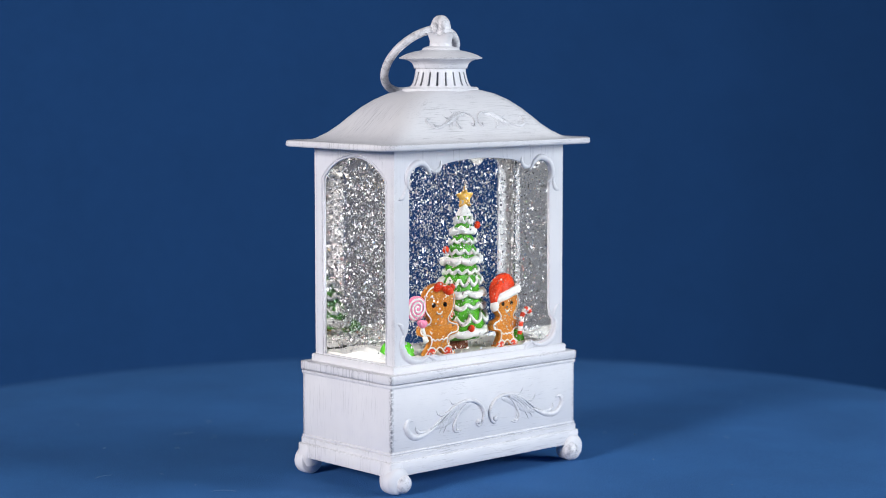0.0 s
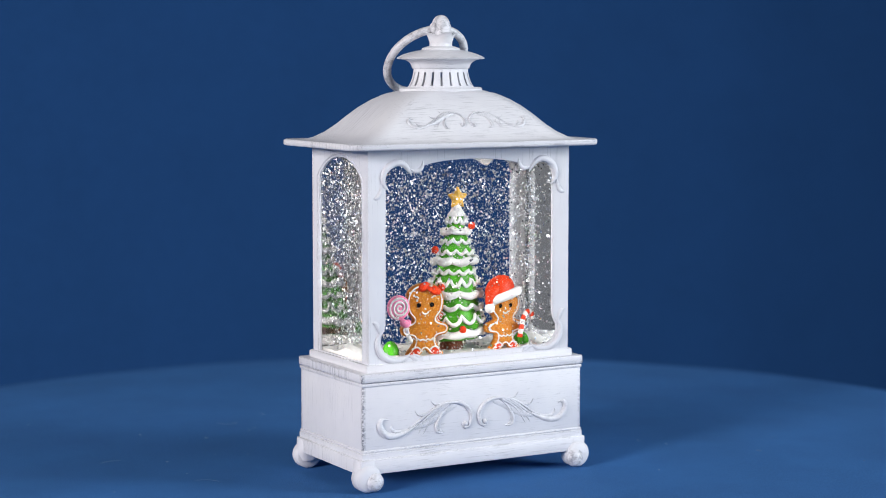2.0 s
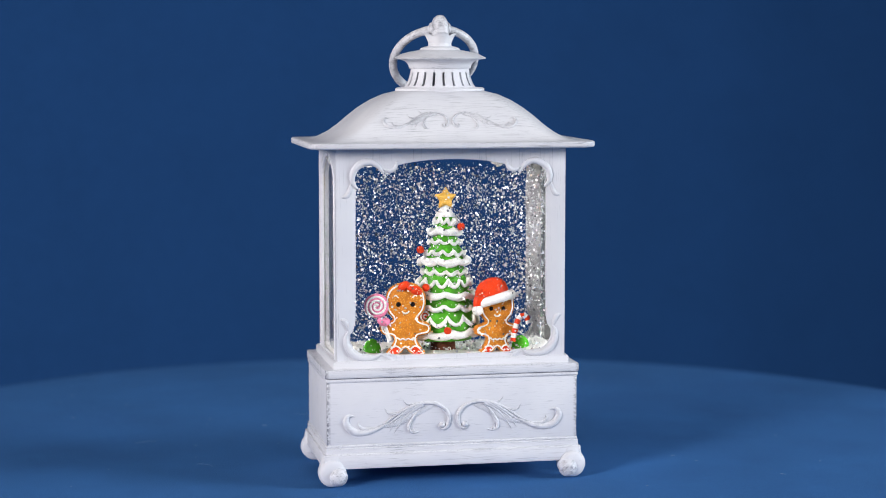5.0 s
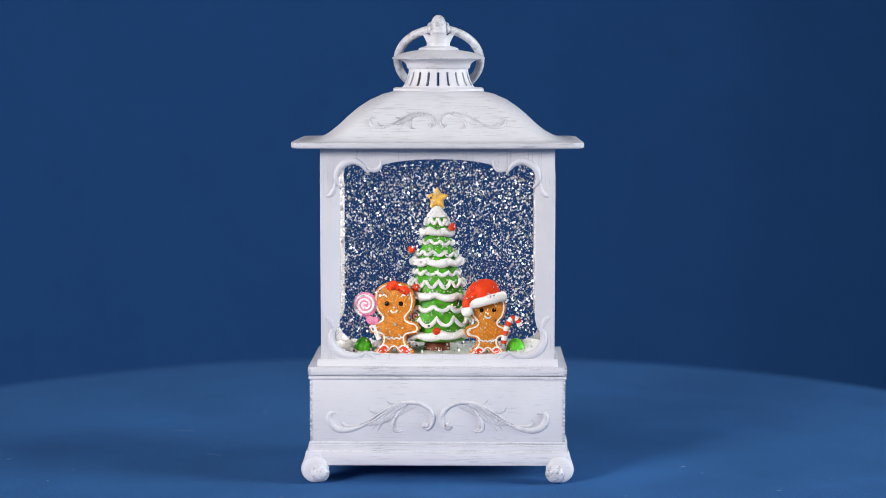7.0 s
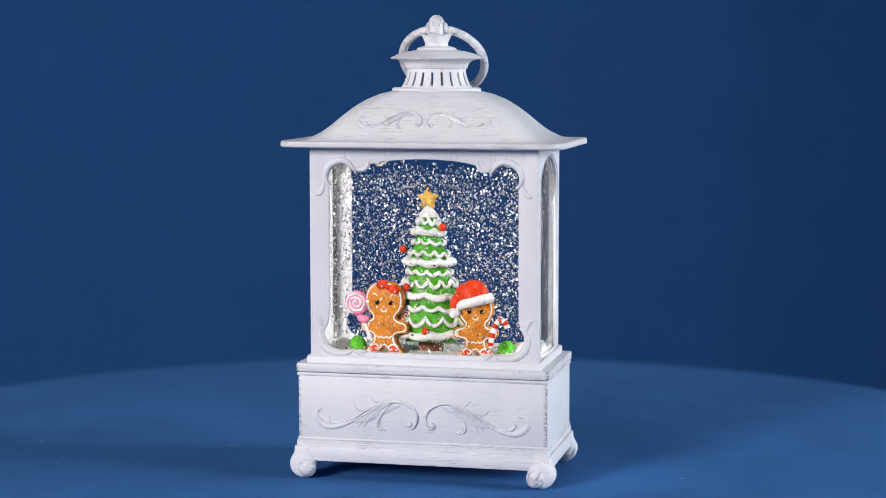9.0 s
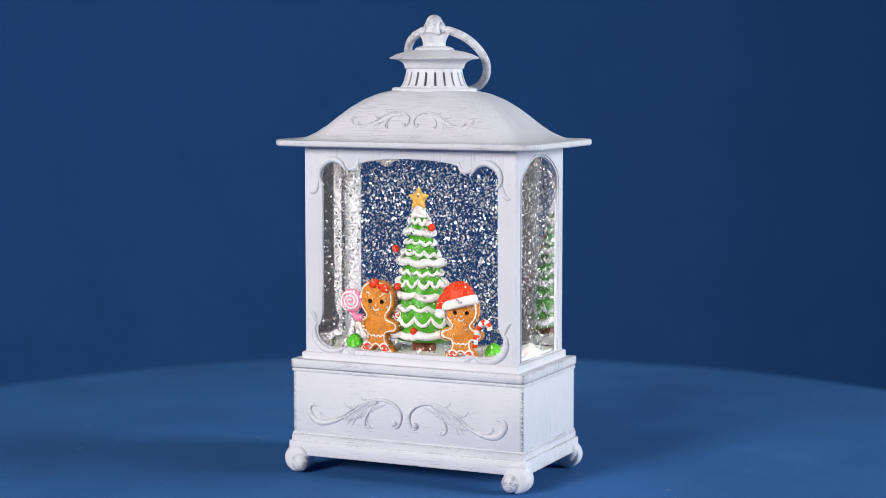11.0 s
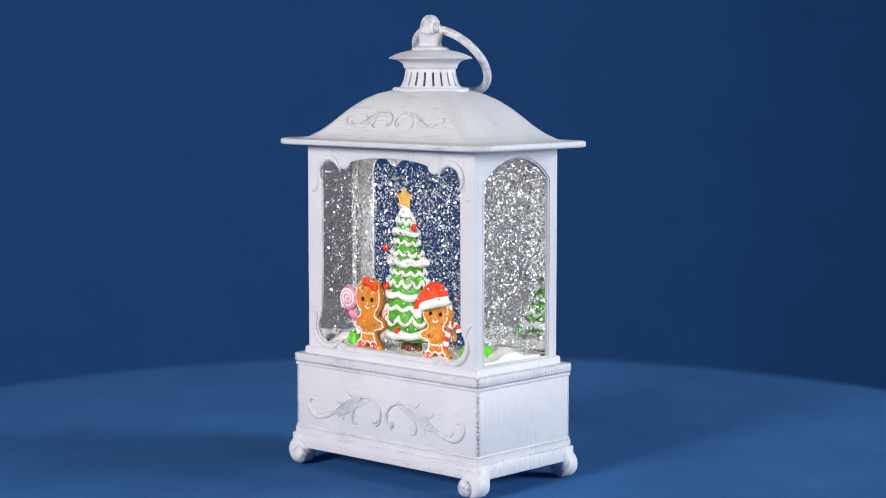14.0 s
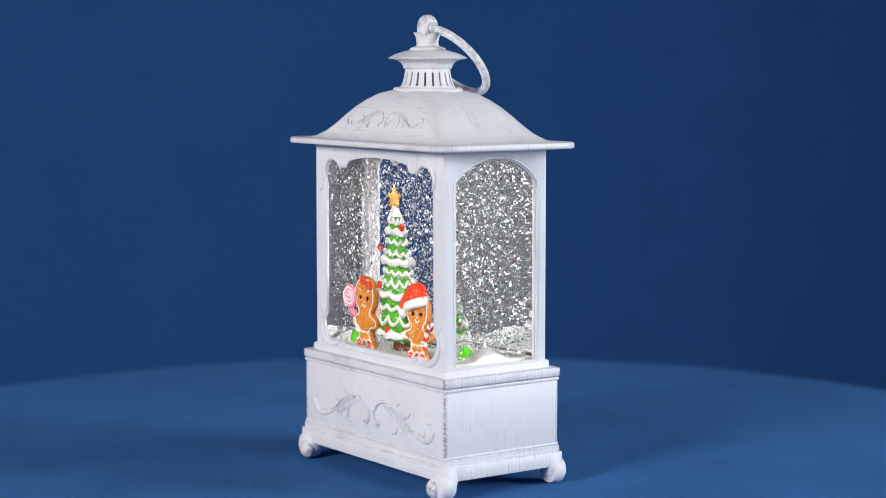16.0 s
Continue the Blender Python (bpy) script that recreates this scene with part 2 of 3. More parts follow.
tagged(slab_mesh("floor", (-1.9, -2.6, -0.82), (2.3, 2.4, -0.75), DARK), "dark grey studio floor under the round table", "floor")
tagged(slab_mesh("ceiling", (-1.9, -2.6, 2.4), (2.3, 2.4, 2.5), DARK), "dark grey studio ceiling above the lamps", "ceiling")
# unseen side walls, white and near, bounce light and show grey in the tank
tagged(slab_mesh("wall_west", (-2.0, -2.6, -0.75), (-1.9, 2.4, 2.4), WALL), "unseen white side wall set close to bounce light", "wall")
tagged(slab_mesh("wall_east", (2.3, -2.6, -0.75), (2.4, 2.4, 2.4), WALL), "unseen white side wall set close to bounce light", "wall")
tagged(slab_mesh("wall_south", (-1.9, -2.7, -0.75), (2.3, -2.6, 2.4), DARK), "plain dark grey studio wall", "wall")
tagged(slab_mesh("wall_north", (-1.9, 2.4, -0.75), (2.3, 2.5, 2.4), DARK), "plain dark studio wall behind the backdrop", "wall")


def backdrop():
    """Hanging blue cloth behind the table, in very shallow folds."""
    bm = bmesh.new()
    nx, nz = 90, 8
    grid = []
    for i in range(nx + 1):
        x = -800 + 2400 * i / nx
        col = []
        for j in range(nz + 1):
            z = -740 + 2600 * j / nz
            y = 1240 + 0.42 * x + 7 * math.sin(x / 95.0 + 0.6 * math.sin(x / 210.0)) + 5 * math.sin(x / 41.0 + 1.0) * (0.5 + 0.5 * math.sin(x / 300.0))
            col.append(bm.verts.new((x, y, z)))
        grid.append(col)
    for a, b in zip(grid, grid[1:]):
        for j in range(nz):
            bm.faces.new((a[j], b[j], b[j + 1], a[j + 1]))
    ob = part("backdrop", bm, BACKCLOTH, None, "dark blue cloth backdrop hanging behind the table", kind="structure")
    ob["category"] = "backdrop"
    sol = ob.modifiers.new("thickness", "SOLIDIFY")
    sol.thickness = 0.002
    return ob


backdrop()


def round_table():
    """Turntable draped with blue cloth; it turns with the lantern on it."""
    table = tagged(new("round_table"), "round turning table draped in plain blue velvet cloth", "table")
    bm = bmesh.new()
    n, rings = 96, []
    for r, z in ((2, 0), (60, 0), (120, 0), (180, 0), (240, 0), (300, 0), (350, 0), (412, 0), (431, -0.5), (440, -2.4), (445, -7), (447, -14), (448.5, -60), (452, -300), (457, -735)):
        ring = []
        for i in range(n):
            w = 2 * math.pi * i / n
            fold = max(0.0, -z - 14) / 720 * 16 * math.sin(w * 17 + 0.8 * math.sin(w * 5))
            rr = r + fold
            dz = 0.0
            if r > 120 and z > -1:
                dz = 0.9 * noise.noise(Vector((rr * math.cos(w) / 90, rr * math.sin(w) / 90, 0.3))) * min(1.0, (r - 120) / 120)
            ring.append((rr * math.cos(w), rr * math.sin(w), z + dz))
        rings.append(ring)
    loft(bm, list(reversed(rings)), True, False)
    bm.faces.new([v for v in bm.verts if abs(v.co.z) < 1e-6 and v.co.xy.length < 3])
    bmesh.ops.recalc_face_normals(bm, faces=bm.faces)
    part("tablecloth", bm, CLOTH, table, "blue velvet cloth with a few specks of lint", 60)
    bm = bmesh.new()
    stack(bm, [(-30, 430), (-8, 430)], lambda q: oval(q[1], q[1], 64))
    part("tabletop", bm, DARK, table)
    bm = bmesh.new()
    stack(bm, [(-750, 190), (-738, 190), (-730, 40), (-30, 40)], lambda q: oval(q[1], q[1], 32))
    part("pedestal", bm, DARK, table)
    bm = bmesh.new()
    rnd = random.Random(5)
    for _ in range(60):
        w, r = rnd.uniform(0, 2 * math.pi), rnd.uniform(105, 400)
        x, y, h = r * math.cos(w), r * math.sin(w), rnd.uniform(0, 6.28)
        ln = rnd.choice((0.35, 0.5, 0.5, 0.8, 1.6))
        pts = [Vector((x + ln * s * math.cos(h) + 0.3 * ln * s * s, y + ln * s * math.sin(h), 1.05)) for s in (-1, 0, 1)]
        tube(bm, pts, 0.13, 4, axis=(0, 0, 1))
    for _ in range(4):
        w, r, h = rnd.uniform(0, 2 * math.pi), rnd.uniform(110, 260), rnd.uniform(0, 6.28)
        pts = [(r * math.cos(w) + 5 * q * math.cos(h + 0.25 * q), r * math.sin(w) + 5 * q * math.sin(h + 0.25 * q), 1.1) for q in (-1.5, -0.5, 0.5, 1.5)]
        tube(bm, spline(pts, 4), 0.06, 4, axis=(0, 0, 1))
    part("lint", bm, LINT, table, "scattered pale specks of lint", kind="stuff")
    return table


# ---- the lantern ----
A, B = 67.3, 35.5


def scroll_band(bm, pts, r0, r1, flat=0.7, k=7, n=8):
    """Carved scroll stem that swells from r0 to r1 and back."""
    c = spline(pts, k)
    tube(bm, c, lambda s: r0 + (r1 - r0) * math.sin(math.pi * min(1, s * 1.05)) ** 0.8, n, flat=flat)


def leaf_scroll(bm, place, size=1.0, weight=1.0, side=1):
    """One half of the acanthus scroll; place(x, z) gives the point on its ground."""
    def line(pts, r0, r1, flat=0.8):
        scroll_band(bm, [place(side * x * size, z * size) for x, z in pts], r0 * size * weight, r1 * size * weight, flat)

    def tip(pts, r, flat=0.7):
        c = spline([place(side * x * size, z * size) for x, z in pts], 5)
        tube(bm, c, lambda q: r * size * weight * (1.0 - 0.92 * q), 8, flat=flat)
    # low swelling body under the leaf's flutes
    line([(-12, 5.6), (-20, 3.2), (-28, -0.6), (-35, -4.0), (-42, -5.6)], 0.5, 2.8, 0.18)
    line([(-21.5, 3.0), (-24.6, -1.6), (-25.0, -5.8), (-23.2, -8.8)], 0.4, 1.3, 0.25)
    # ridge from the volute by the middle over the top and down along the leaf's back
    line([(-7.2, -4.2), (-8.2, -6.2), (-6.4, -8.0), (-3.9, -6.6), (-2.5, -2.2), (-3.4, 1.6), (-6.4, 4.9), (-11, 7.0), (-16, 7.5), (-21.5, 6.8), (-27.4, 4.6), (-33.5, 1.2), (-39.5, -3.0), (-44.5, -5.2)], 0.45, 1.2, 1.05)
    ball(bm, place(-side * 6.7 * size, -5.8 * size), 1.75 * size * weight, (1, 0.9, 1), 0, 12)
    # outer volute
    line([(-38.0, -3.4), (-43.8, -6.2), (-50, -8.3), (-56.2, -8.6), (-60.4, -6.4), (-62.8, -2.6), (-62.4, 0.2), (-60.6, 1.4), (-57.6, 0.9)], 0.4, 2.0, 0.7)
    line([(-44, -5.6), (-49, -6.6), (-53.2, -6.2), (-55.4, -4.2), (-55.0, -2.4)], 0.4, 1.0, 0.6)
    # flutes: one curled, three pointed
    line([(-16.5, 6.4), (-20.6, 3.4), (-24.0, -1.0), (-26.2, -5.6), (-25.4, -8.8), (-22.6, -9.6), (-20.2, -9.0)], 0.25, 0.95, 1.1)
    ball(bm, place(-side * 23.8 * size, -8.6 * size), 1.25 * size * weight, (1.2, 0.6, 0.8), 0, 10)
    tip([(-18, 6.6), (-25.4, 2.2), (-31.0, -3.6), (-34.8, -9.6)], 1.4, 0.85)
    tip([(-20, 6.6), (-28.0, 2.0), (-34.0, -3.4), (-37.8, -8.8)], 1.4, 0.85)
    tip([(-24, 5.8), (-31.0, 1.0), (-37.5, -3.6), (-43.5, -5.4)], 1.4, 0.85)
    # sprigs on the back
    tip([(-18, 7.4), (-24.0, 6.6), (-27.6, 7.4), (-29.6, 9.8)], 1.2)
    tip([(-29, 3.2), (-35.0, 1.6), (-38.4, 2.4), (-40.2, 5.2)], 1.2)


def lantern_base(lantern):
    bm = bmesh.new()
    block(bm, 73.8, 40.0, 21.6, 60.4, 0.3, 0.8)
    base = part("base", bm, PAINT_BASE, lantern, "white box base with grey dry-brushed grain")
    for z0, z1, out in ((60.2, 62.2, 0.6), (22.4, 23.9, 0.5)):
        bm = bmesh.new()
        block(bm, 73.8 + out, 40.0 + out, z0, z1, 0.5, 0.9)
        part("bead_moulding", bm, PAINT, base)
    bm = bmesh.new()
    block(bm, 74.7, 41.0, 62.6, 67.6, 0.45, 0.8)
    part("top_moulding", bm, PAINT_WORN, base)
    bm = bmesh.new()
    block(bm, 75.9, 42.0, 10.3, 18.7, 0.35, 0.8)
    stack(bm, [(18.6, 74.7, 40.9), (22.0, 74.7, 40.9), (22.2, 74.5, 40.7), (22.5, 73.9, 40.1)], lambda q: rrect(q[1], q[2], 1, 4))
    part("plinth", bm, PAINT, base)
    for side in (1, -1):
        bm = bmesh.new()
        leaf_scroll(bm, lambda x, z: (x, -40.1, 39.4 + z), side=side)
        part("scroll_ornament", bm, PAINT_CARVED, base, "raised acanthus scroll ornament", 60)
    # corner feet: a volute lying front to back, a silvered knob, a bracket that hugs the corner
    for sx in (-1, 1):
        for sy in (-1, 1):
            bm = bmesh.new()
            r, cx, cy = 8.1, sx * 70.8, sy * 39.6
            rings = []
            for h, q in ((-4.8, 0.90), (-4.2, 0.98), (1.2, 1.0), (2.6, 0.96), (3.6, 0.86), (4.2, 0.68), (4.5, 0.42), (4.6, 0.12)):
                rings.append([(cx + u, cy + sy * h, r + v) for u, v in oval(r * q, r * q, 28)])
            loft(bm, rings)
            rings = []
            for z, a, b, o in ((5, 5.0, 4.0, 1.4), (9, 6.8, 5.6, 2.0), (12.5, 6.8, 5.8, 1.6), (15.0, 6.4, 5.7, 1.1), (17.4, 6.1, 5.7, 0.95), (18.6, 5.6, 5.3, 0.9)):
                rings.append([(sx * (69.4 + o) + x, sy * (35.6 + o) + y, z) for x, y in rrect(a, b, a * 0.7, 4)])
            loft(bm, rings)
            bmesh.ops.recalc_face_normals(bm, faces=bm.faces)
            foot = part("foot", bm, PAINT_PLAIN, lantern, "rounded white scroll foot", 50)
            bm = bmesh.new()
            ball(bm, (cx - sx * 3.0, cy + sy * 3.4, r - 1.9), 5.5, (1, 0.72, 1), 0, 20)
            part("knob", bm, SILVERED, foot, "knob rubbed with silver")


def front_opening():
    """Outline of the big window's opening, counter-clockwise from the lower left, in x and z."""
    right = [(38.4, 74.4), (41.6, 75.8), (47.2, 75.0), (53.0, 76.0), (57.0, 78.6), (59.3, 83.0), (59.3, 87.0), (57.2, 90.4), (56.2, 95.0), (56.0, 120), (56.0, 150), (55.8, 169), (56.6, 174.6), (55.4, 180.4), (52.2, 183.6), (48.0, 184.6), (44.2, 183.2), (41.4, 180.6), (39.6, 179.6), (37.4, 180.2)]
    arch = [(35.2 * math.cos(w), 180.9 + 6.1 * math.sin(w)) for w in [math.pi * (i + 0.6) / 20 for i in range(10)]]
    half = right + arch
    left = [(-x, z) for x, z in reversed(half)]
    return half + [(0.0, 187.0)] + left


def side_opening(half=27.2, z0=72.4, z1=175.5, rise=12.7, n=18):
    """Outline of a side window: upright jambs under a low arch that meets them at an angle."""
    r = (half * half + rise * rise) / (2 * rise)
    lean = math.asin(half / r)
    pts = [(-half, z0), (half, z0), (half, z0 + 50)]
    pts += [(r * math.sin(w), z1 + rise - r + r * math.cos(w)) for w in [lean * (1 - 2 * i / n) for i in range(n + 1)]]
    return pts + [(-half, z0 + 50)]


def lantern_body(lantern):
    bm = bmesh.new()
    stack(bm, [(67.3, 69.6, 37.0), (71.0, 69.6, 37.0), (71.8, 69.0, 36.4), (71.8, 66.8, 34.8), (67.3, 66.8, 34.8), (67.3, 69.6, 37.0)], lambda q: rrect(q[1], q[2], 0.8, 4), False)
    bmesh.ops.remove_doubles(bm, verts=bm.verts, dist=0.001)
    part("skirt", bm, PAINT_PLAIN, lantern)
    box_front = [(-A, 69.0), (A, 69.0), (A, 193.6), (-A, 193.6)]
    for name, y0, y1 in (("front_panel", -B, -B + 1.7), ("back_panel", B, B - 1.7)):
        bm = bmesh.new()
        plate(bm, box_front, front_opening(), y0, y1)
        panel = part(name, bm, [PAINT_POST, INNER_GREY], lantern, "white panel with an arched window opening")
        if name == "front_panel":
            for sx in (-1, 1):
                bm = bmesh.new()
                yb = -B - 0.1

                def s(pts, r0, r1, flat=0.55):
                    scroll_band(bm, [(sx * x, yb, z) for x, z in pts], r0, r1, flat)
                # crescent round the bite in the opening, its outer rib, a tail and a leaf
                s([(54.4, 170.6), (57.0, 173.2), (57.9, 177.4), (56.0, 182.2), (51.8, 185.2), (47.4, 185.9), (43.4, 184.0), (40.8, 180.8), (39.3, 178.2)], 0.3, 2.1, 0.75)
                s([(58.4, 172.6), (59.0, 177.8), (56.8, 183.4), (52.2, 186.7), (47.2, 187.4), (43.2, 185.8)], 0.25, 0.65, 0.9)
                s([(64.0, 166.0), (61.4, 166.6), (59.6, 169.2), (58.4, 174.6)], 0.35, 1.5)
                s([(32.2, 186.6), (32.5, 183.6), (34.4, 181.2), (37.6, 180.7), (40.6, 182.2)], 0.3, 1.3)
                part("corner_scroll", bm, PAINT_PLAIN, panel, "raised corner scroll", 60)
                bm = bmesh.new()
                s([(59.7, 89.6), (61.7, 86.2), (61.4, 81.4), (58.8, 76.8), (54.2, 73.9), (48.6, 73.0), (43.6, 74.3), (40.6, 76.8)], 0.3, 2.1, 0.75)
                s([(62.9, 86.0), (62.8, 81.2), (60.0, 75.9), (55.0, 72.6), (48.6, 71.5), (42.6, 72.8)], 0.25, 0.65, 0.9)
                s([(64.9, 95.8), (62.7, 95.0), (61.1, 92.2), (60.4, 88.6)], 0.35, 1.5)
                s([(42.0, 75.2), (38.2, 73.9), (35.8, 71.8), (34.4, 68.4)], 0.3, 1.3)
                s([(40.4, 75.4), (36.8, 75.0), (33.4, 74.2)], 0.25, 0.9)
                s([(39.4, 73.6), (37.4, 71.6), (36.6, 69.6)], 0.25, 0.8)
                part("corner_scroll", bm, PAINT_PLAIN, panel, "raised corner scroll", 60)
    box_side = [(-B + 1.75, 69.0), (B - 1.75, 69.0), (B - 1.75, 193.6), (-B + 1.75, 193.6)]
    for sx in (-1, 1):
        bm = bmesh.new()
        plate(bm, box_side, side_opening(), -A, -A + 1.7, 0.8)
        ring = spline([(x, -A - 0.05, z) for x, z in inset(side_opening(), -1.6)], 1, True)
        tube(bm, ring, 0.6, 6, True)
        bmesh.ops.rotate(bm, verts=bm.verts, cent=(0, 0, 0), matrix=Matrix.Rotation(sx * math.pi / 2, 3, "Z"))
        part("side_panel", bm, [PAINT_POST, INNER_GREY], lantern, "white side panel with an arched window")
    bm = bmesh.new()
    stack(bm, [(190.8, 66.8, 35.0), (193.4, 66.8, 35.0)], lambda q: rrect(q[1], q[2], 0.5, 3))
    part("lid", bm, PAINT_PLAIN, lantern)
    bm = bmesh.new()
    stack(bm, [(67.2, 65.8, 33.8), (68.8, 65.8, 33.8)], lambda q: rrect(q[1], q[2], 0.5, 3))
    part("deck", bm, PAINT_PLAIN, lantern)


ROOF = [(193.5, 81.8, 46.6, 9), (193.8, 83.2, 47.9, 10), (194.6, 83.6, 48.3, 10), (196.8, 83.5, 48.2, 10), (197.3, 82.9, 47.2, 10), (197.0, 78.5, 43.2, 10),
        (197.0, 75.5, 40.8, 9), (198.4, 69.4, 37.8, 9), (201.6, 63.4, 34.9, 10), (206.0, 57.8, 32.0, 11), (211.0, 52.6, 29.2, 12), (216.0, 46.8, 26.2, 13), (220.4, 40.2, 22.6, 13), (223.8, 32.6, 18.8, 12), (225.8, 24.4, 15.4, 11)]


def roof_depth(z):
    lv = ROOF[6:]
    for p0, p1 in zip(lv, lv[1:]):
        if p0[0] <= z <= p1[0]:
            return p0[2] + (p1[2] - p0[2]) * (z - p0[0]) / (p1[0] - p0[0])
    return lv[-1][2]


def lantern_roof(lantern):
    bm = bmesh.new()
    stack(bm, ROOF, lambda q: rrect(q[1], q[2], q[3], 8))
    roof = part("roof", bm, PAINT_ROOF, lantern, "flared white roof with grey brush streaks", 50)
    for side in (1, -1):
        bm = bmesh.new()
        leaf_scroll(bm, lambda x, z: (x, -roof_depth(209.7 + 0.86 * z) - 0.25, 209.7 + 0.86 * z), 0.616, 0.8, side)
        part("scroll_ornament", bm, PAINT_CARVED, roof, "raised leaf scroll ornament", 60)
    # slotted neck and its flange
    bm = bmesh.new()
    stack(bm, [(224.6, 25.8, 15.8), (225.2, 26.6, 16.4), (226.8, 26.6, 16.4), (227.6, 25.6, 15.6), (227.7, 20, 12)], lambda q: oval(q[1], q[2]))
    part("neck_flange", bm, PAINT_PLAIN, roof)
    bm = bmesh.new()
    n = 80
    hole = {i for i in range(n) if i % 4 == 3}
    levels = [(227.4, 21.8, 13.4), (228.6, 20.6, 12.7), (230.6, 19.4, 12.0), (233.5, 18.3, 11.3), (236.4, 17.6, 10.9), (238.9, 17.3, 10.7)]
    def neck(shrink):
        out = []
        for z, a, b in levels:
            ring = []
            for i in range(n):
                w = 2 * math.pi * (i + 0.5 + (-0.02 if (i % 4) == 3 else 0.02 if (i % 4) == 0 else 0)) / n
                ring.append(bm.verts.new(((a - shrink) * math.cos(w), (b - shrink) * math.sin(w), z)))
            out.append(ring)
        return out
    outer, inner = neck(0), neck(2.0)
    for k in range(len(levels) - 1):
        for i in range(n):
            j = (i + 1) % n
            if i in hole and 1 <= k <= 3:
                bm.faces.new((outer[k][i], inner[k][i], inner[k + 1][i], outer[k + 1][i]))
                bm.faces.new((outer[k][j], outer[k + 1][j], inner[k + 1][j], inner[k][j]))
                if k == 1:
                    bm.faces.new((outer[k][i], outer[k][j], inner[k][j], inner[k][i]))
                if k == 3:
                    bm.faces.new((outer[k + 1][i], inner[k + 1][i], inner[k + 1][j], outer[k + 1][j]))
                continue
            bm.faces.new((outer[k][i], outer[k][j], outer[k + 1][j], outer[k + 1][i]))
            bm.faces.new((inner[k][i], inner[k + 1][i], inner[k + 1][j], inner[k][j]))
    bmesh.ops.recalc_face_normals(bm, faces=bm.faces)
    part("slotted_neck", bm, PAINT_PLAIN, roof, "", 30)
    bm = bmesh.new()
    stack(bm, [(238.6, 18.2, 11.6), (239.3, 18.5, 12.0), (240.4, 18.7, 12.4), (241.8, 19.5, 13.2), (243.0, 21.2, 14.9), (243.8, 23.2, 16.9), (244.2, 26.9, 20.4), (244.5, 27.4, 20.8), (244.9, 27.4, 20.8), (245.3, 26.8, 20.2),
               (247.0, 23.4, 17.0), (248.4, 18.6, 13.0), (249.4, 12.6, 9.6)], lambda q: oval(q[1], q[2]))
    part("cap", bm, PAINT_WORN, roof, "flared cap with worn grey rim")
    bm = bmesh.new()
    stack(bm, [(248.8, 11.0, 9.2), (249.6, 12.0, 10.0), (250.6, 11.4, 9.6), (251.4, 9.0, 7.6), (251.8, 7.0, 6.4), (253.4, 6.7, 6.2)], lambda q: oval(q[1], q[2]))
    # cup of petals under the eyelet
    rings = []
    for z, a, b, wave, rise in ((252.6, 6.6, 6.0, 0, 0), (254.5, 7.0, 6.2, 0.2, 0), (256.4, 7.5, 6.8, 0.7, 0.3), (258.0, 8.2, 7.4, 1.2, 1.2), (258.8, 8.9, 8.1, 1.5, 1.8), (258.9, 8.1, 7.3, 1.4, 1.8), (257.2, 6.0, 5.4, 0.6, 0.4)):
        rings.append([((a + wave * math.cos(4 * w)) * math.cos(w), (b + wave * math.cos(4 * w)) * math.sin(w), z + rise * (abs(math.cos(2 * w)) - 0.55)) for w in [2 * math.pi * i / 64 for i in range(64)]])
    loft(bm, rings)
    part("finial_cup", bm, PAINT_PLAIN, roof)
    bm = bmesh.new()
    stack(bm, [(255.5, 5.0, 5.6), (259.5, 4.8, 6.0), (263.0, 4.6, 6.0), (266.0, 4.2, 5.4), (268.2, 3.2, 4.2), (269.5, 1.8, 2.6), (270.0, 0.4, 0.6)], lambda q: rrect(q[1], q[2], q[1] * 0.75, 5))
    for sx in (-1, 1):
        ball(bm, (sx * 4.6, 0.6, 262.2), 3.2, (0.7, 1, 1.1), 0, 14)
    part("finial", bm, PAINT_RUBBED, roof, "worn silvery finial that holds the ring", 50)
    # ring handle, fallen backwards onto the roof
    bm = bmesh.new()
    c, u, v = Vector((0, 18.2, 243.2)), Vector((1, 0, 0)), Vector((0, -0.66, 0.751))
    pts = [c + 24.7 * (math.sin(w) * u + math.cos(w) * v) for w in [2 * math.pi * i / 64 for i in range(64)]]
    tube(bm, pts, 2.45, 14, True, axis=tuple(u.cross(v)))
    part("ring_handle", bm, PAINT_RUBBED, lantern, "round ring handle tilted back on the roof", 60)


# ---- inside the tank ----


def cookie_outline(size):
    right = [(0, 42.4), (6.2, 41.2), (10.4, 37.4), (11.9, 31.5), (10.6, 25.6), (7.4, 21.4), (9.6, 19.7), (13.2, 18.6), (14.9, 15.6), (13.4, 12.5), (9.8, 11.6), (7.3, 10.8), (6.9, 8.4), (8.6, 5.0), (11.2, 2.0), (10.8, -0.4), (6.4, -0.6), (2.6, 1.4)]
    loop = [(0, 3.8)] + [(x, z) for x, z in reversed(right)] + [(-x, z) for x, z in right[1:]]
    return [(q.x * size, q.y * size) for q in spline([(x, z, 0) for x, z in loop], 4, True)]


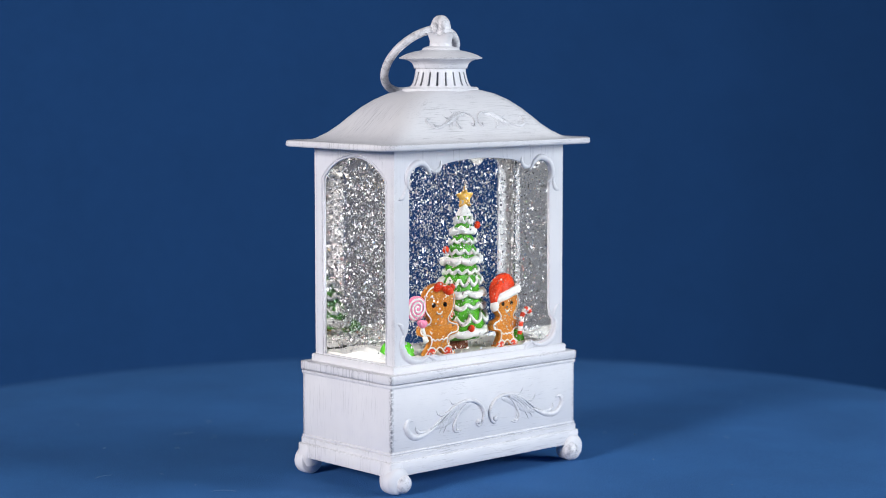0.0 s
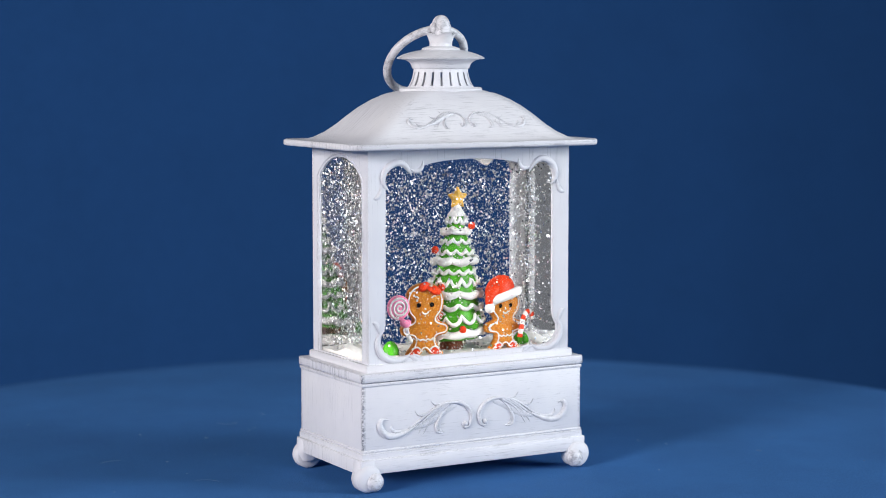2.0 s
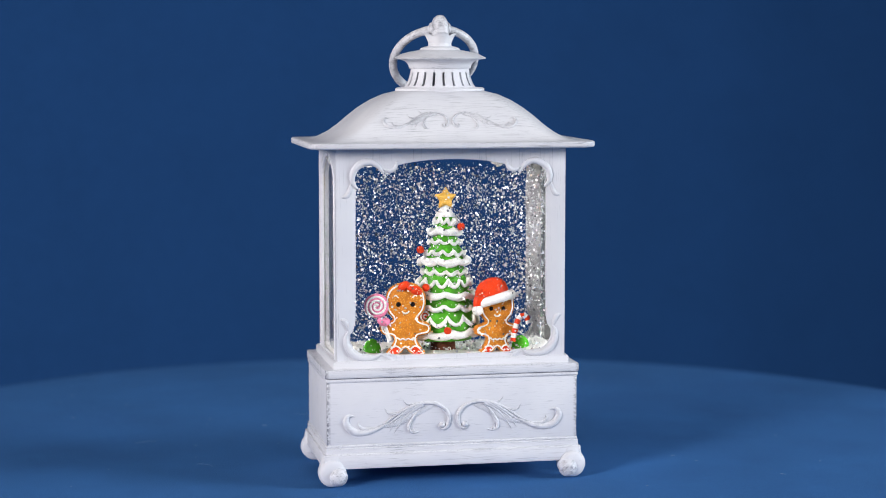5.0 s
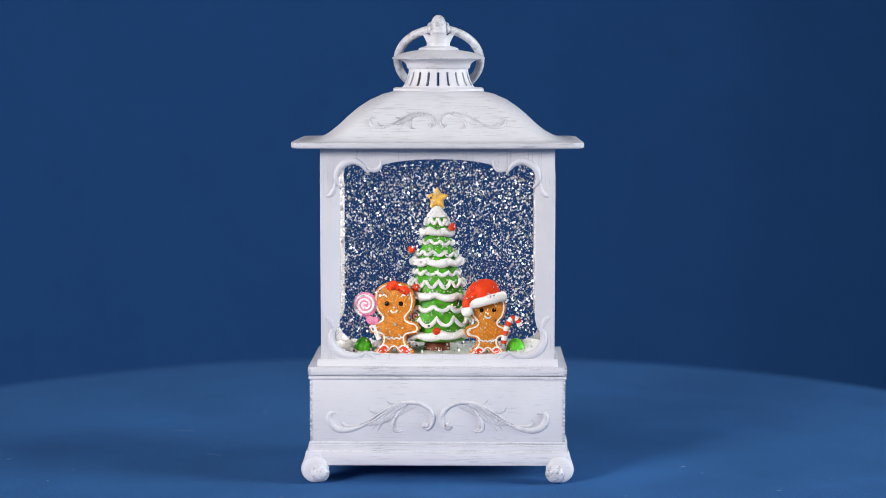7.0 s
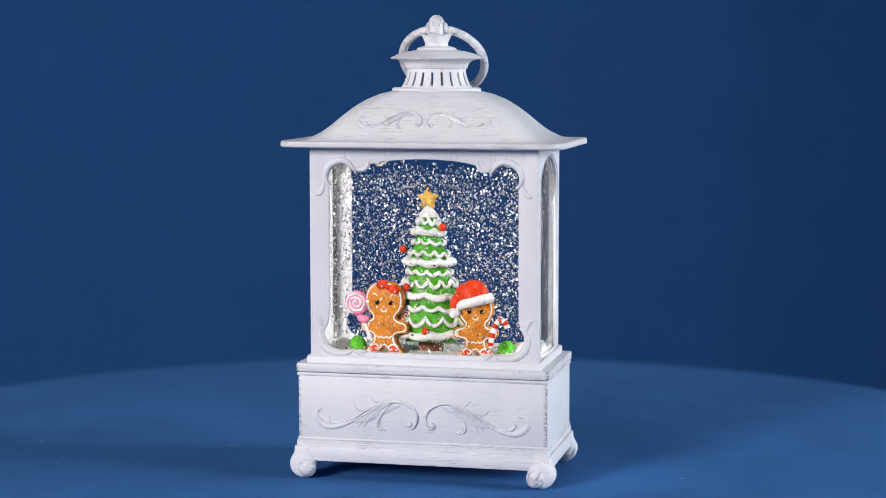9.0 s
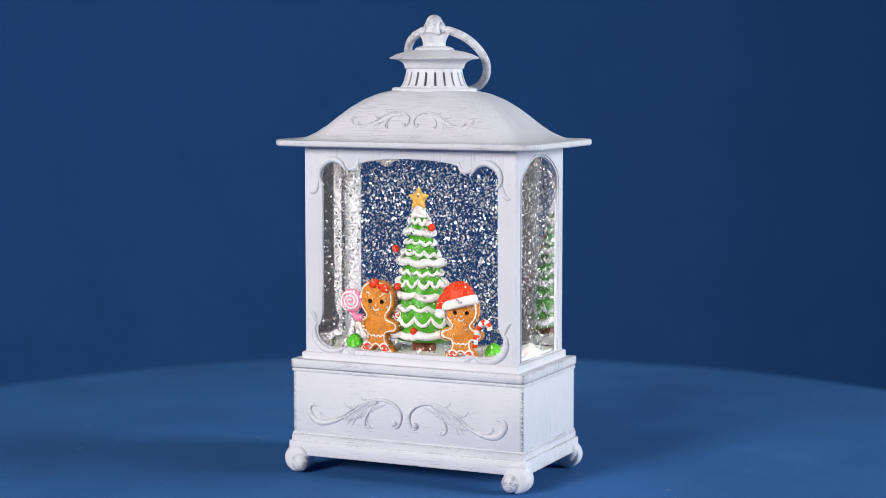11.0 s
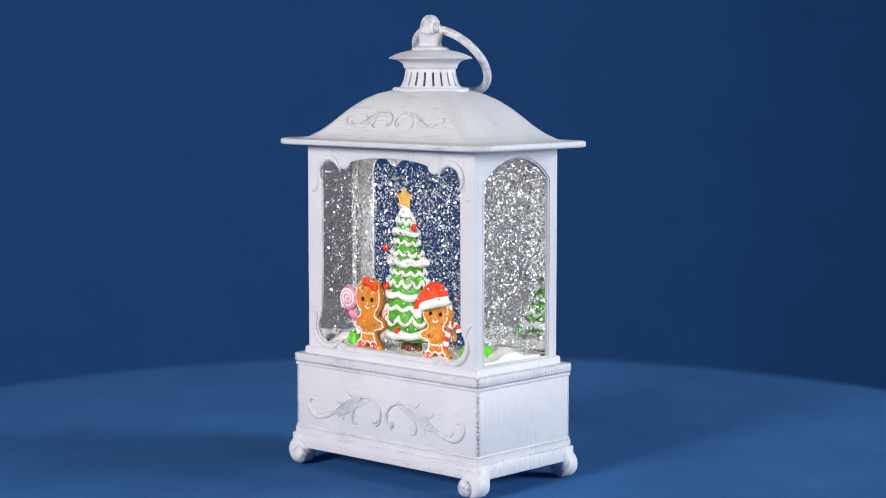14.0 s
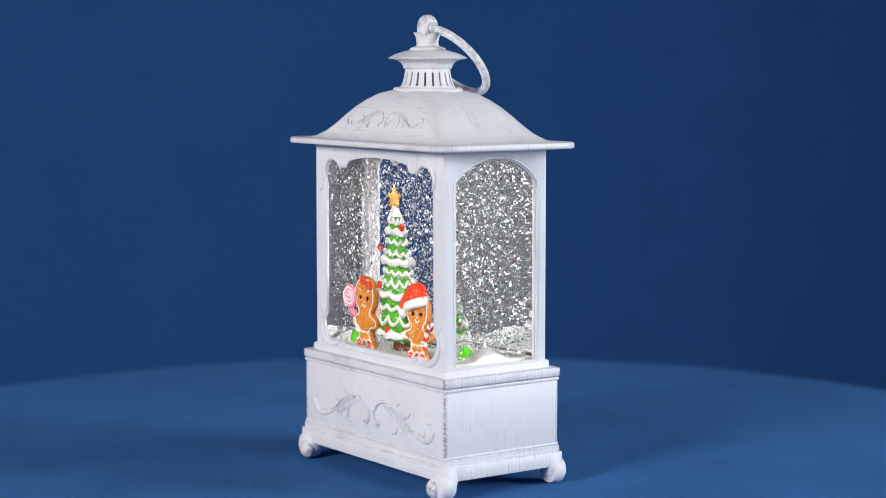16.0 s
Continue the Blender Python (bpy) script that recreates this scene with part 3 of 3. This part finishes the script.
def gingerbread(lantern, x0, y0, size, turn, girl):
    bm = bmesh.new()
    lp = cookie_outline(size)
    d = 3.2
    rings = [[(x, y, z) for x, z in q] for q, y in ((inset(lp, 1.0), -d), (inset(lp, 0.35), -d + 0.25), (lp, -d + 0.9), (lp, d - 0.9), (inset(lp, 0.9), d))]
    loft(bm, rings, True, False, 0)
    for q, y in ((inset(lp, 1.0), -d), (inset(lp, 0.9), d)):
        faces, _ = fill(bm, [q], y)
    bmesh.ops.remove_doubles(bm, verts=bm.verts, dist=0.001)
    bmesh.ops.recalc_face_normals(bm, faces=bm.faces)
    f = -d
    k = size
    tube(bm, [Vector((x, f - 0.05, z)) for x, z in inset(lp, 1.3)], 0.45, 6, True, mat=1)
    for sx in (-1, 1):
        ball(bm, (sx * 4.1 * k, f - 0.1, 29.8 * k), 1.4 * k, (1, 0.6, 1), 3, 12)
        tube(bm, spline([(sx * 4.0 * k, f - 0.05, 33.6 * k), (sx * 5.6 * k, f - 0.05, 35.0 * k), (sx * 6.6 * k, f - 0.05, 34.4 * k)], 4), 0.4, 6, mat=1)
        # boots
        ball(bm, (sx * 6.6 * k, f + 0.1, 2.3 * k), 3.6 * k, (1.05, 0.22, 0.72), 2, 12, sx * 0.5)
        tube(bm, spline([(sx * 3.0 * k, f - 0.4, 3.8 * k), (sx * 5.4 * k, f - 0.7, 5.4 * k), (sx * 8.8 * k, f - 0.4, 4.2 * k)], 4), 0.5, 6, mat=1)
        for dx, dz in ((5.0, 2.6), (7.6, 2.2), (9.0, 1.0)):
            ball(bm, (sx * dx * k, f - 0.75, dz * k), 0.5, (1, 0.6, 1), 1, 8)
    tube(bm, spline([(-2.0 * k, f - 0.05, 26.0 * k), (-1.0 * k, f - 0.1, 24.7 * k), (1.0 * k, f - 0.1, 24.7 * k), (2.0 * k, f - 0.05, 26.0 * k)], 4), 0.5, 6, mat=1)
    ball(bm, (0, f - 0.1, 27.5 * k), 0.62, (1, 0.7, 1), 1, 8)
    zig = [((-6.2 + 12.4 * i / 8) * k, f - 0.05, (9.9 - 0.5 * math.sin(math.pi * i / 8) + (0.45 if i % 2 else -0.45)) * k) for i in range(9)]
    tube(bm, spline(zig, 3), 0.45, 6, mat=1)
    if girl:
        for sx, r in ((-1, -0.5), (1, 0.35)):
            ball(bm, (2.6 + sx * 3.6, f - 0.4, 39.2 - sx * 1.3), 3.3, (1.15, 0.55, 0.8), 2, 14, r)
        ball(bm, (2.6, f - 1.3, 39.1), 1.6, (1, 0.8, 1), 2, 10)
    else:
        # drooping cap with a rolled white brim and a bobble
        rings = []
        for s, w, h in ((0.0, 9.9, 6.6), (0.3, 9.9, 6.6), (0.55, 9.2, 6.0), (0.77, 7.4, 5.0), (0.92, 4.8, 3.4), (1.0, 1.2, 1.0)):
            cx, cz = -2.0 - 2.6 * s, 32.4 + 11.8 * s
            rings.append([(cx + w * math.cos(q) * 1.0, h * math.sin(q), cz + w * math.cos(q) * 0.30) for q in [2 * math.pi * i / 24 for i in range(24)]])
        loft(bm, rings, True, True, 2)
        tube(bm, spline([(-6.0, -2.2, 36.6), (-10.0, -3.6, 34.4), (-12.2, -4.4, 31.0), (-12.6, -4.8, 27.4)], 4), lambda s: 3.8 - 1.6 * s, 10, mat=2)
        tube(bm, spline([(9.4, -2.6, 34.8), (4.2, -5.6, 33.8), (-3.6, -6.0, 31.8), (-11.2, -3.4, 29.6)], 6), 2.9, 10, mat=1)
        ball(bm, (-12.4, -5.0, 26.0), 3.3, (1, 1, 1), 1, 14)
        tube(bm, spline([(-11.2 * k, f - 0.1, 17.2 * k), (-13.0 * k, f - 0.1, 15.6 * k), (-11.2 * k, f - 0.1, 13.6 * k)], 4), 0.5, 6, mat=1)
    ob = part("gingerbread_figurine", bm, [GINGER, ICING, RED, BLACK], lantern,
              "gingerbread girl cookie figure with red bow" if girl else "gingerbread boy cookie figure in red cap", 50)
    ob.matrix_basis = pose(x0 / 1000, y0 / 1000, 0.0728 if girl else 0.0723, 0, 0, turn)
    return ob


def lollipop(lantern):
    bm = bmesh.new()
    c = Vector((-42.2, -21.0, 101.9))
    rings = []
    for h, r in ((-2.4, 5.1), (-1.9, 6.4), (-0.9, 7.2), (0.9, 7.2), (1.9, 6.4), (2.4, 5.1)):
        rings.append([(c.x + x, c.y + h, c.z + z) for x, z in oval(r, r, 28)])
    loft(bm, rings)
    part_ob = part("lollipop", bm, PINK, lantern, "pink lollipop with white swirl and ribbon")
    bm = bmesh.new()
    pts = []
    for i in range(64):
        w = i / 63 * 2 * math.pi * 2.6 + 0.6
        r = 0.7 + 5.8 * i / 63
        pts.append(c + Vector((r * math.cos(w), -2.5 + (0.5 if r > 5.7 else 0.0), r * math.sin(w))))
    tube(bm, pts, 0.66, 6)
    part("swirl", bm, ICING, part_ob)
    bm = bmesh.new()
    ball(bm, (-38.6, -22.4, 92.6), 2.6, (1.4, 0.8, 0.9), 0, 12, 0.5)
    ball(bm, (-36.6, -22.2, 92.6), 2.0, (1.2, 0.8, 1.1), 0, 12, -0.6)
    part("ribbon", bm, PINK, part_ob)
    bm = bmesh.new()
    tube(bm, [Vector((-38.6, -20.6, 93.5)), Vector((-34.0, -20.6, 81.4))], 1.7, 10)
    part("stick", bm, ICING, part_ob)


def swirl_candy(lantern):
    bm = bmesh.new()
    c = Vector((-13.0, -17.0, 95.0))
    loft(bm, [[(c.x + x, c.y + h, c.z + z) for x, z in oval(r, r, 20)] for h, r in ((-1.4, 2.9), (-0.8, 4.0), (0.8, 4.0), (1.4, 2.9))], True, True, 0)
    pts = []
    for i in range(32):
        w = i / 31 * 2 * math.pi * 1.7
        r = 0.4 + 2.8 * i / 31
        pts.append(c + Vector((r * math.cos(w), -1.45, r * math.sin(w))))
    tube(bm, pts, 0.5, 6, mat=1)
    tube(bm, [c + Vector((0, 0, -3)), c + Vector((-1.5, 0, -17))], 0.7, 6, mat=1)
    part("swirl_candy", bm, [RED, ICING], lantern, "small red and white swirl candy")


def candy_cane(lantern):
    bm = bmesh.new()
    pts = spline([(38.2, -25.2, 79.4), (39.0, -25.2, 84.2), (40.4, -24.8, 89.6), (43.0, -24.4, 93.8), (46.2, -24.2, 93.6), (47.8, -24.2, 89.8)], 6)
    tube(bm, pts, 1.7, 10, mats=[0, 0, 0, 1, 1, 1])
    part("candy_cane", bm, [RED, ICING], lantern, "red and white striped candy cane")


def gumdrop(lantern, x, y, z, r, h):
    bm = bmesh.new()
    stack(bm, [(z - 4, r * 1.0), (z, r), (z + h * 0.4, r * 0.92), (z + h * 0.7, r * 0.72), (z + h * 0.92, r * 0.4), (z + h, r * 0.1)], lambda q: [(x + u, y + v) for u, v in oval(q[1], q[1] * 0.9, 20)])
    part("gumdrop", bm, GUM_GREEN, lantern, "glossy green gumdrop in the snow", 60)


def tree(lantern):
    """Modelled fir with scalloped icing garlands, bauble beads and a star."""

    def deep(z):
        return 0.62 + 0.26 * max(0.0, min(1.0, (120 - z) / 36))

    def axis(z):
        return -0.6, -5.0 - 9.0 * (z - 80) / 80

    prof = [(79.5, 17), (83, 19.4), (86, 20.0), (91, 20.8), (96, 18.4), (99, 19.2), (103, 16.4), (106, 17.8), (109, 15.2), (114.5, 16.4), (118, 12.4), (120.5, 13.4), (123, 11.8), (126.5, 13.8), (129, 11.0), (132, 12.0), (135, 9.2), (138, 9.8), (141, 7.2), (144, 8.4), (147, 6.2), (151, 6.6), (154, 4.4), (158, 2.6)]

    def radius(z):
        for p0, p1 in zip(prof, prof[1:]):
            if p0[0] <= z <= p1[0]:
                return p0[1] + (p1[1] - p0[1]) * (z - p0[0]) / (p1[0] - p0[0])
        return prof[0][1] if z < prof[0][0] else prof[-1][1]

    root = tagged(new("fir_tree"), "green fir with white icing garlands and star")
    root.parent = lantern
    bm = bmesh.new()
    rings = []
    for z, r in prof:
        ax, ay = axis(z)
        rings.append([(ax + (r - 0.8 + 0.5 * math.sin(9 * w + z)) * math.cos(w), ay + (r - 0.8 + 0.5 * math.sin(9 * w + z)) * deep(z) * math.sin(w), z) for w in [2 * math.pi * i / 48 for i in range(48)]])
    loft(bm, rings)
    part("crown", bm, TREE_GREEN, root, "", 60)
    bm = bmesh.new()
    stack(bm, [(72.5, 8.2), (74.5, 7.6), (79.8, 7.2)], lambda q: [(-0.6 + x, -5.0 + y) for x, y in oval(q[1], q[1] * 0.8, 20)])
    part("trunk", bm, BROWN, root)
    # icing: height, thickness, sag of the scallops, how many
    for z, r, sag, n, ph in ((150.6, 0.9, 1.9, 9, 0.3), (143.9, 2.1, 0.6, 6, 0.0), (138.0, 0.85, 1.1, 10, 0.5), (131.6, 0.9, 1.3, 11, 0.2), (126.6, 2.3, 0.8, 7, 0.6), (120.2, 0.95, 1.2, 12, 0.1), (114.4, 0.95, 2.4, 13, 0.4), (106.6, 2.1, 0.9, 8, 0.2), (99.2, 1.15, 1.4, 12, 0.6), (91.6, 1.05, 2.4, 12, 0.0), (84.0, 2.5, 0.8, 9, 0.3)):
        bm = bmesh.new()
        pts = []
        for i in range(96):
            w = 2 * math.pi * i / 96
            zz = z + 1.25 * sag * (0.5 - abs(math.sin(n * w / 2 + ph)) ** 0.8) * 1.6 + 0.5 * math.sin(2 * w + z)
            ax, ay = axis(zz)
            q = radius(zz) + 0.1 * r
            pts.append(Vector((ax + q * math.cos(w), ay + q * deep(zz) * math.sin(w), zz)))
        tube(bm, pts, lambda s: r * (1.15 if r < 1.5 else 1.0) * (1 + 0.13 * math.sin(40 * s + z)), 8, True, axis=(0, 0, 1))
        part("icing_garland", bm, ICING, root, "", 70)
    bm = bmesh.new()
    ax, ay = axis(155)
    stack(bm, [(152.6, 5.4), (153.8, 5.7), (155.6, 4.4), (157.8, 3.0), (160, 2.2), (161, 1.2)], lambda q: [(ax + (q[1] + 0.5 * math.sin(5 * w) * (q[0] < 155)) * math.cos(w), ay + (q[1] * 0.75) * math.sin(w)) for w in [2 * math.pi * i / 30 for i in range(30)]])
    part("snow_cap", bm, ICING, root, "", 60)
    for x, z, y in ((8.4, 146.9, -16.5), (-15.4, 133.6, -14.5), (-12.8, 111.6, -18.4), (-0.6, 86.4, -24.0)):
        bm = bmesh.new()
        ball(bm, (x, y, z), 2.3, (1, 1, 1), 0, 14)
        part("bauble", bm, RED, root, "")
    bm = bmesh.new()
    c = Vector((-0.5, -14.6, 163.4))
    outline = []
    for i in range(10):
        w = math.pi / 2 + i * math.pi / 5
        r = 6.7 if i % 2 == 0 else 4.0
        outline.append((c.x + r * math.cos(w), c.z + r * math.sin(w), 0))
    lp = [(q.x, q.y) for q in spline(outline, 4, True)]
    def shrink(s):
        return [(c.x + (x - c.x) * s, c.z + (z - c.z) * s) for x, z in lp]
    loft(bm, [[(x, c.y + y, z) for x, z in shrink(s)] for y, s in ((-2.6, 0.12), (-2.3, 0.55), (-1.5, 0.86), (-0.5, 1.0), (0.5, 1.0), (1.5, 0.86), (2.3, 0.55), (2.6, 0.12))])
    part("star", bm, GOLD, root, "puffy yellow star", 60)


def snow_floor(lantern):
    bm = bmesh.new()
    nx, ny = 44, 24
    grid = []
    for i in range(nx + 1):
        col = []
        for j in range(ny + 1):
            x, y = -62.5 + 125 * i / nx, -31 + 62 * j / ny
            z = 73.4 + 0.9 * noise.noise(Vector((x / 9, y / 9, 0)))
            for cx, cy, h, s in ((-55, -3, 6.0, 10), (55, -1, 6.5, 10), (-30, 14, 3.0, 12), (34, 14, 3.2, 12), (0, 8, 2.0, 12)):
                z += h * math.exp(-((x - cx) ** 2 + (y - cy) ** 2) / (s * s))
            col.append(bm.verts.new((x, y, z)))
        grid.append(col)
    for a, b in zip(grid, grid[1:]):
        for j in range(ny):
            bm.faces.new((a[j], b[j], b[j + 1], a[j + 1]))
    rim = [e for e in bm.edges if len(e.link_faces) == 1]
    ext = bmesh.ops.extrude_edge_only(bm, edges=rim)["geom"]
    low = [g for g in ext if isinstance(g, bmesh.types.BMVert)]
    for v in low:
        v.co.z = 69.9
    bmesh.ops.contextual_create(bm, geom=[e for e in bm.edges if len(e.link_faces) == 1])
    bmesh.ops.recalc_face_normals(bm, faces=bm.faces)
    part("snow_floor", bm, SNOW, lantern, "white modelled snow ground strewn with glitter", 60)


def tank(lantern):
    bm = bmesh.new()
    stack(bm, [(69.3, 64.9, 33.1), (69.7, 65.4, 33.6), (190.0, 65.4, 33.6), (190.4, 64.9, 33.1)], lambda q: rrect(q[1], q[2], 6.0, 8))
    ob = part("liquid_filling", bm, WATER, lantern, "clear liquid filling the lantern's tank", 30)
    ob.visible_shadow = False
    # added strip, out of sight, set back to light the tree from behind
    bm = bmesh.new()
    stack(bm, [(188.2, 54.0, 6.0), (189.4, 54.0, 6.0)], lambda q: [(x, y + 16.0) for x, y in rrect(q[1], q[2], 4, 4)])
    part("added_glow_strip", bm, TANK_GLOW, lantern, "unseen warm glow strip added under the roof")


def flakes(rnd, count, spot, size=1.0):
    """Loose hexagonal flakes at places that spot() draws."""
    bm = bmesh.new()
    for _ in range(count):
        c = Vector(spot())
        m = Euler((rnd.uniform(0, 6.28), rnd.uniform(0, 6.28), rnd.uniform(0, 6.28))).to_matrix()
        r = size * rnd.choice((0.46, 0.54, 0.62, 0.68, 0.74, 0.84))
        s = rnd.uniform(0.82, 1.0)
        bm.faces.new([bm.verts.new(c + m @ Vector((r * math.cos(w), r * s * math.sin(w), 0.10 * math.sin(3 * w)))) for w in [math.pi * k / 3 for k in range(6)]])
    return bm


def glitter(lantern):
    rnd = random.Random(11)
    clouds = []
    for cx in (-33.0, 0.0, 33.0):
        def spot():
            w, r = rnd.uniform(0, 6.283), 28.0 * math.sqrt(rnd.random())
            return r * math.cos(w), r * math.sin(w), rnd.uniform(-52, 52)
        ob = part("glitter", flakes(rnd, 900, spot), GLITTER, lantern, "swirling silver glitter flakes", 0, "stuff")
        clouds.append((ob, cx, "swirl"))
    for k in range(3):
        def spot():
            return rnd.uniform(-58, 58), rnd.uniform(-26, 26), rnd.uniform(-50, 50)
        ob = part("glitter", flakes(rnd, 800, spot), GLITTER, lantern, "drifting silver glitter flakes", 0, "stuff")
        clouds.append((ob, k, "drift"))
    def spot():
        return rnd.uniform(-58, 58), rnd.uniform(-31.0, -27.4), rnd.uniform(-54, 54)
    ob = part("glitter", flakes(rnd, 700, spot), GLITTER, lantern, "silver glitter flakes drifting by the window", 0, "stuff")
    clouds.append((ob, 3, "drift"))
    # tiny flakes added to veil the liquid with a pale haze
    def spot():
        return rnd.uniform(-58, 58), rnd.uniform(-26, 26), rnd.uniform(-51, 51)
    ob = part("glitter", flakes(rnd, 8000, spot, 0.42), GLITTER, lantern, "fine silver flakes added to haze the liquid", 0, "stuff")
    clouds.append((ob, 4, "drift"))
    def spot():
        return rnd.choice((-1, 1)) * rnd.uniform(42, 59), rnd.uniform(-27, 27), rnd.uniform(-52, 52)
    ob = part("glitter", flakes(rnd, 620, spot), GLITTER, lantern, "silver glitter flakes by the side windows", 0, "stuff")
    clouds.append((ob, 5, "drift"))
    def spot():
        return rnd.uniform(-60, 60), rnd.uniform(-30, 30), rnd.uniform(74.2, 76.4)
    part("glitter", flakes(rnd, 420, spot), GLITTER, lantern, "silver glitter settled on the snow", 0, "stuff")
    return clouds


def build_lantern():
    lantern = tagged(new("snow_globe_lantern"), "white plastic water lantern with gingerbread scene and swirling glitter", "lantern")
    lantern_base(lantern)
    lantern_body(lantern)
    lantern_roof(lantern)
    snow_floor(lantern)
    tree(lantern)
    gingerbread(lantern, -25.0, -20.2, 1.0, -8, True)
    gingerbread(lantern, 28.8, -19.8, 0.89, 5, False)
    lollipop(lantern)
    swirl_candy(lantern)
    candy_cane(lantern)
    gumdrop(lantern, -43.6, -11.2, 73.6, 5.5, 8.2)
    gumdrop(lantern, 45.4, -9.6, 73.4, 5.6, 7.8)
    clouds = glitter(lantern)
    tank(lantern)
    return lantern, clouds


TABLE = round_table()
LANTERN, CLOUDS = build_lantern()


def motions():
    """The turntable turns; the lantern rides on it off its axis; the glitter swirls in the tank."""
    times = [i * 0.5 for i in range(33)]
    walk(TABLE, [(t, pose(0, 0, 0, 0, 0, turn_at(t))) for t in times])
    walk(LANTERN, [(t, pose(0, 0, 0, 0, 0, turn_at(t)) @ pose(0.00656, -0.00445, 0.0002)) for t in times])
    for n, (ob, k, way) in enumerate(CLOUDS):
        rows = []
        for t in times:
            if way == "swirl":
                rows.append((t, pose(k / 1000, 0, 0.132 + 0.003 * math.sin(t * 1.7 + n), 0, 0, (70, -62, 74)[n] * t + 6 * math.sin(t * 2 + n))))
            else:
                rows.append((t, pose(0.0034 * math.sin(t * (1.9 + 0.4 * k) + k), (0.0012 if k == 3 else 0.0030) * math.cos(t * (2.3 + 0.3 * k) + 2 * k), 0.132 + 0.0045 * math.sin(t * (2.6 - 0.3 * k) + k),
                                     (0.5 if k == 3 else 1.5) * math.sin(t * 2.1 + k), 1.5 * math.sin(t * 1.6 + 2 * k), (0.6 if k == 3 else 2.0) * math.sin(t * 1.2 + k))))
        walk(ob, rows)


motions()
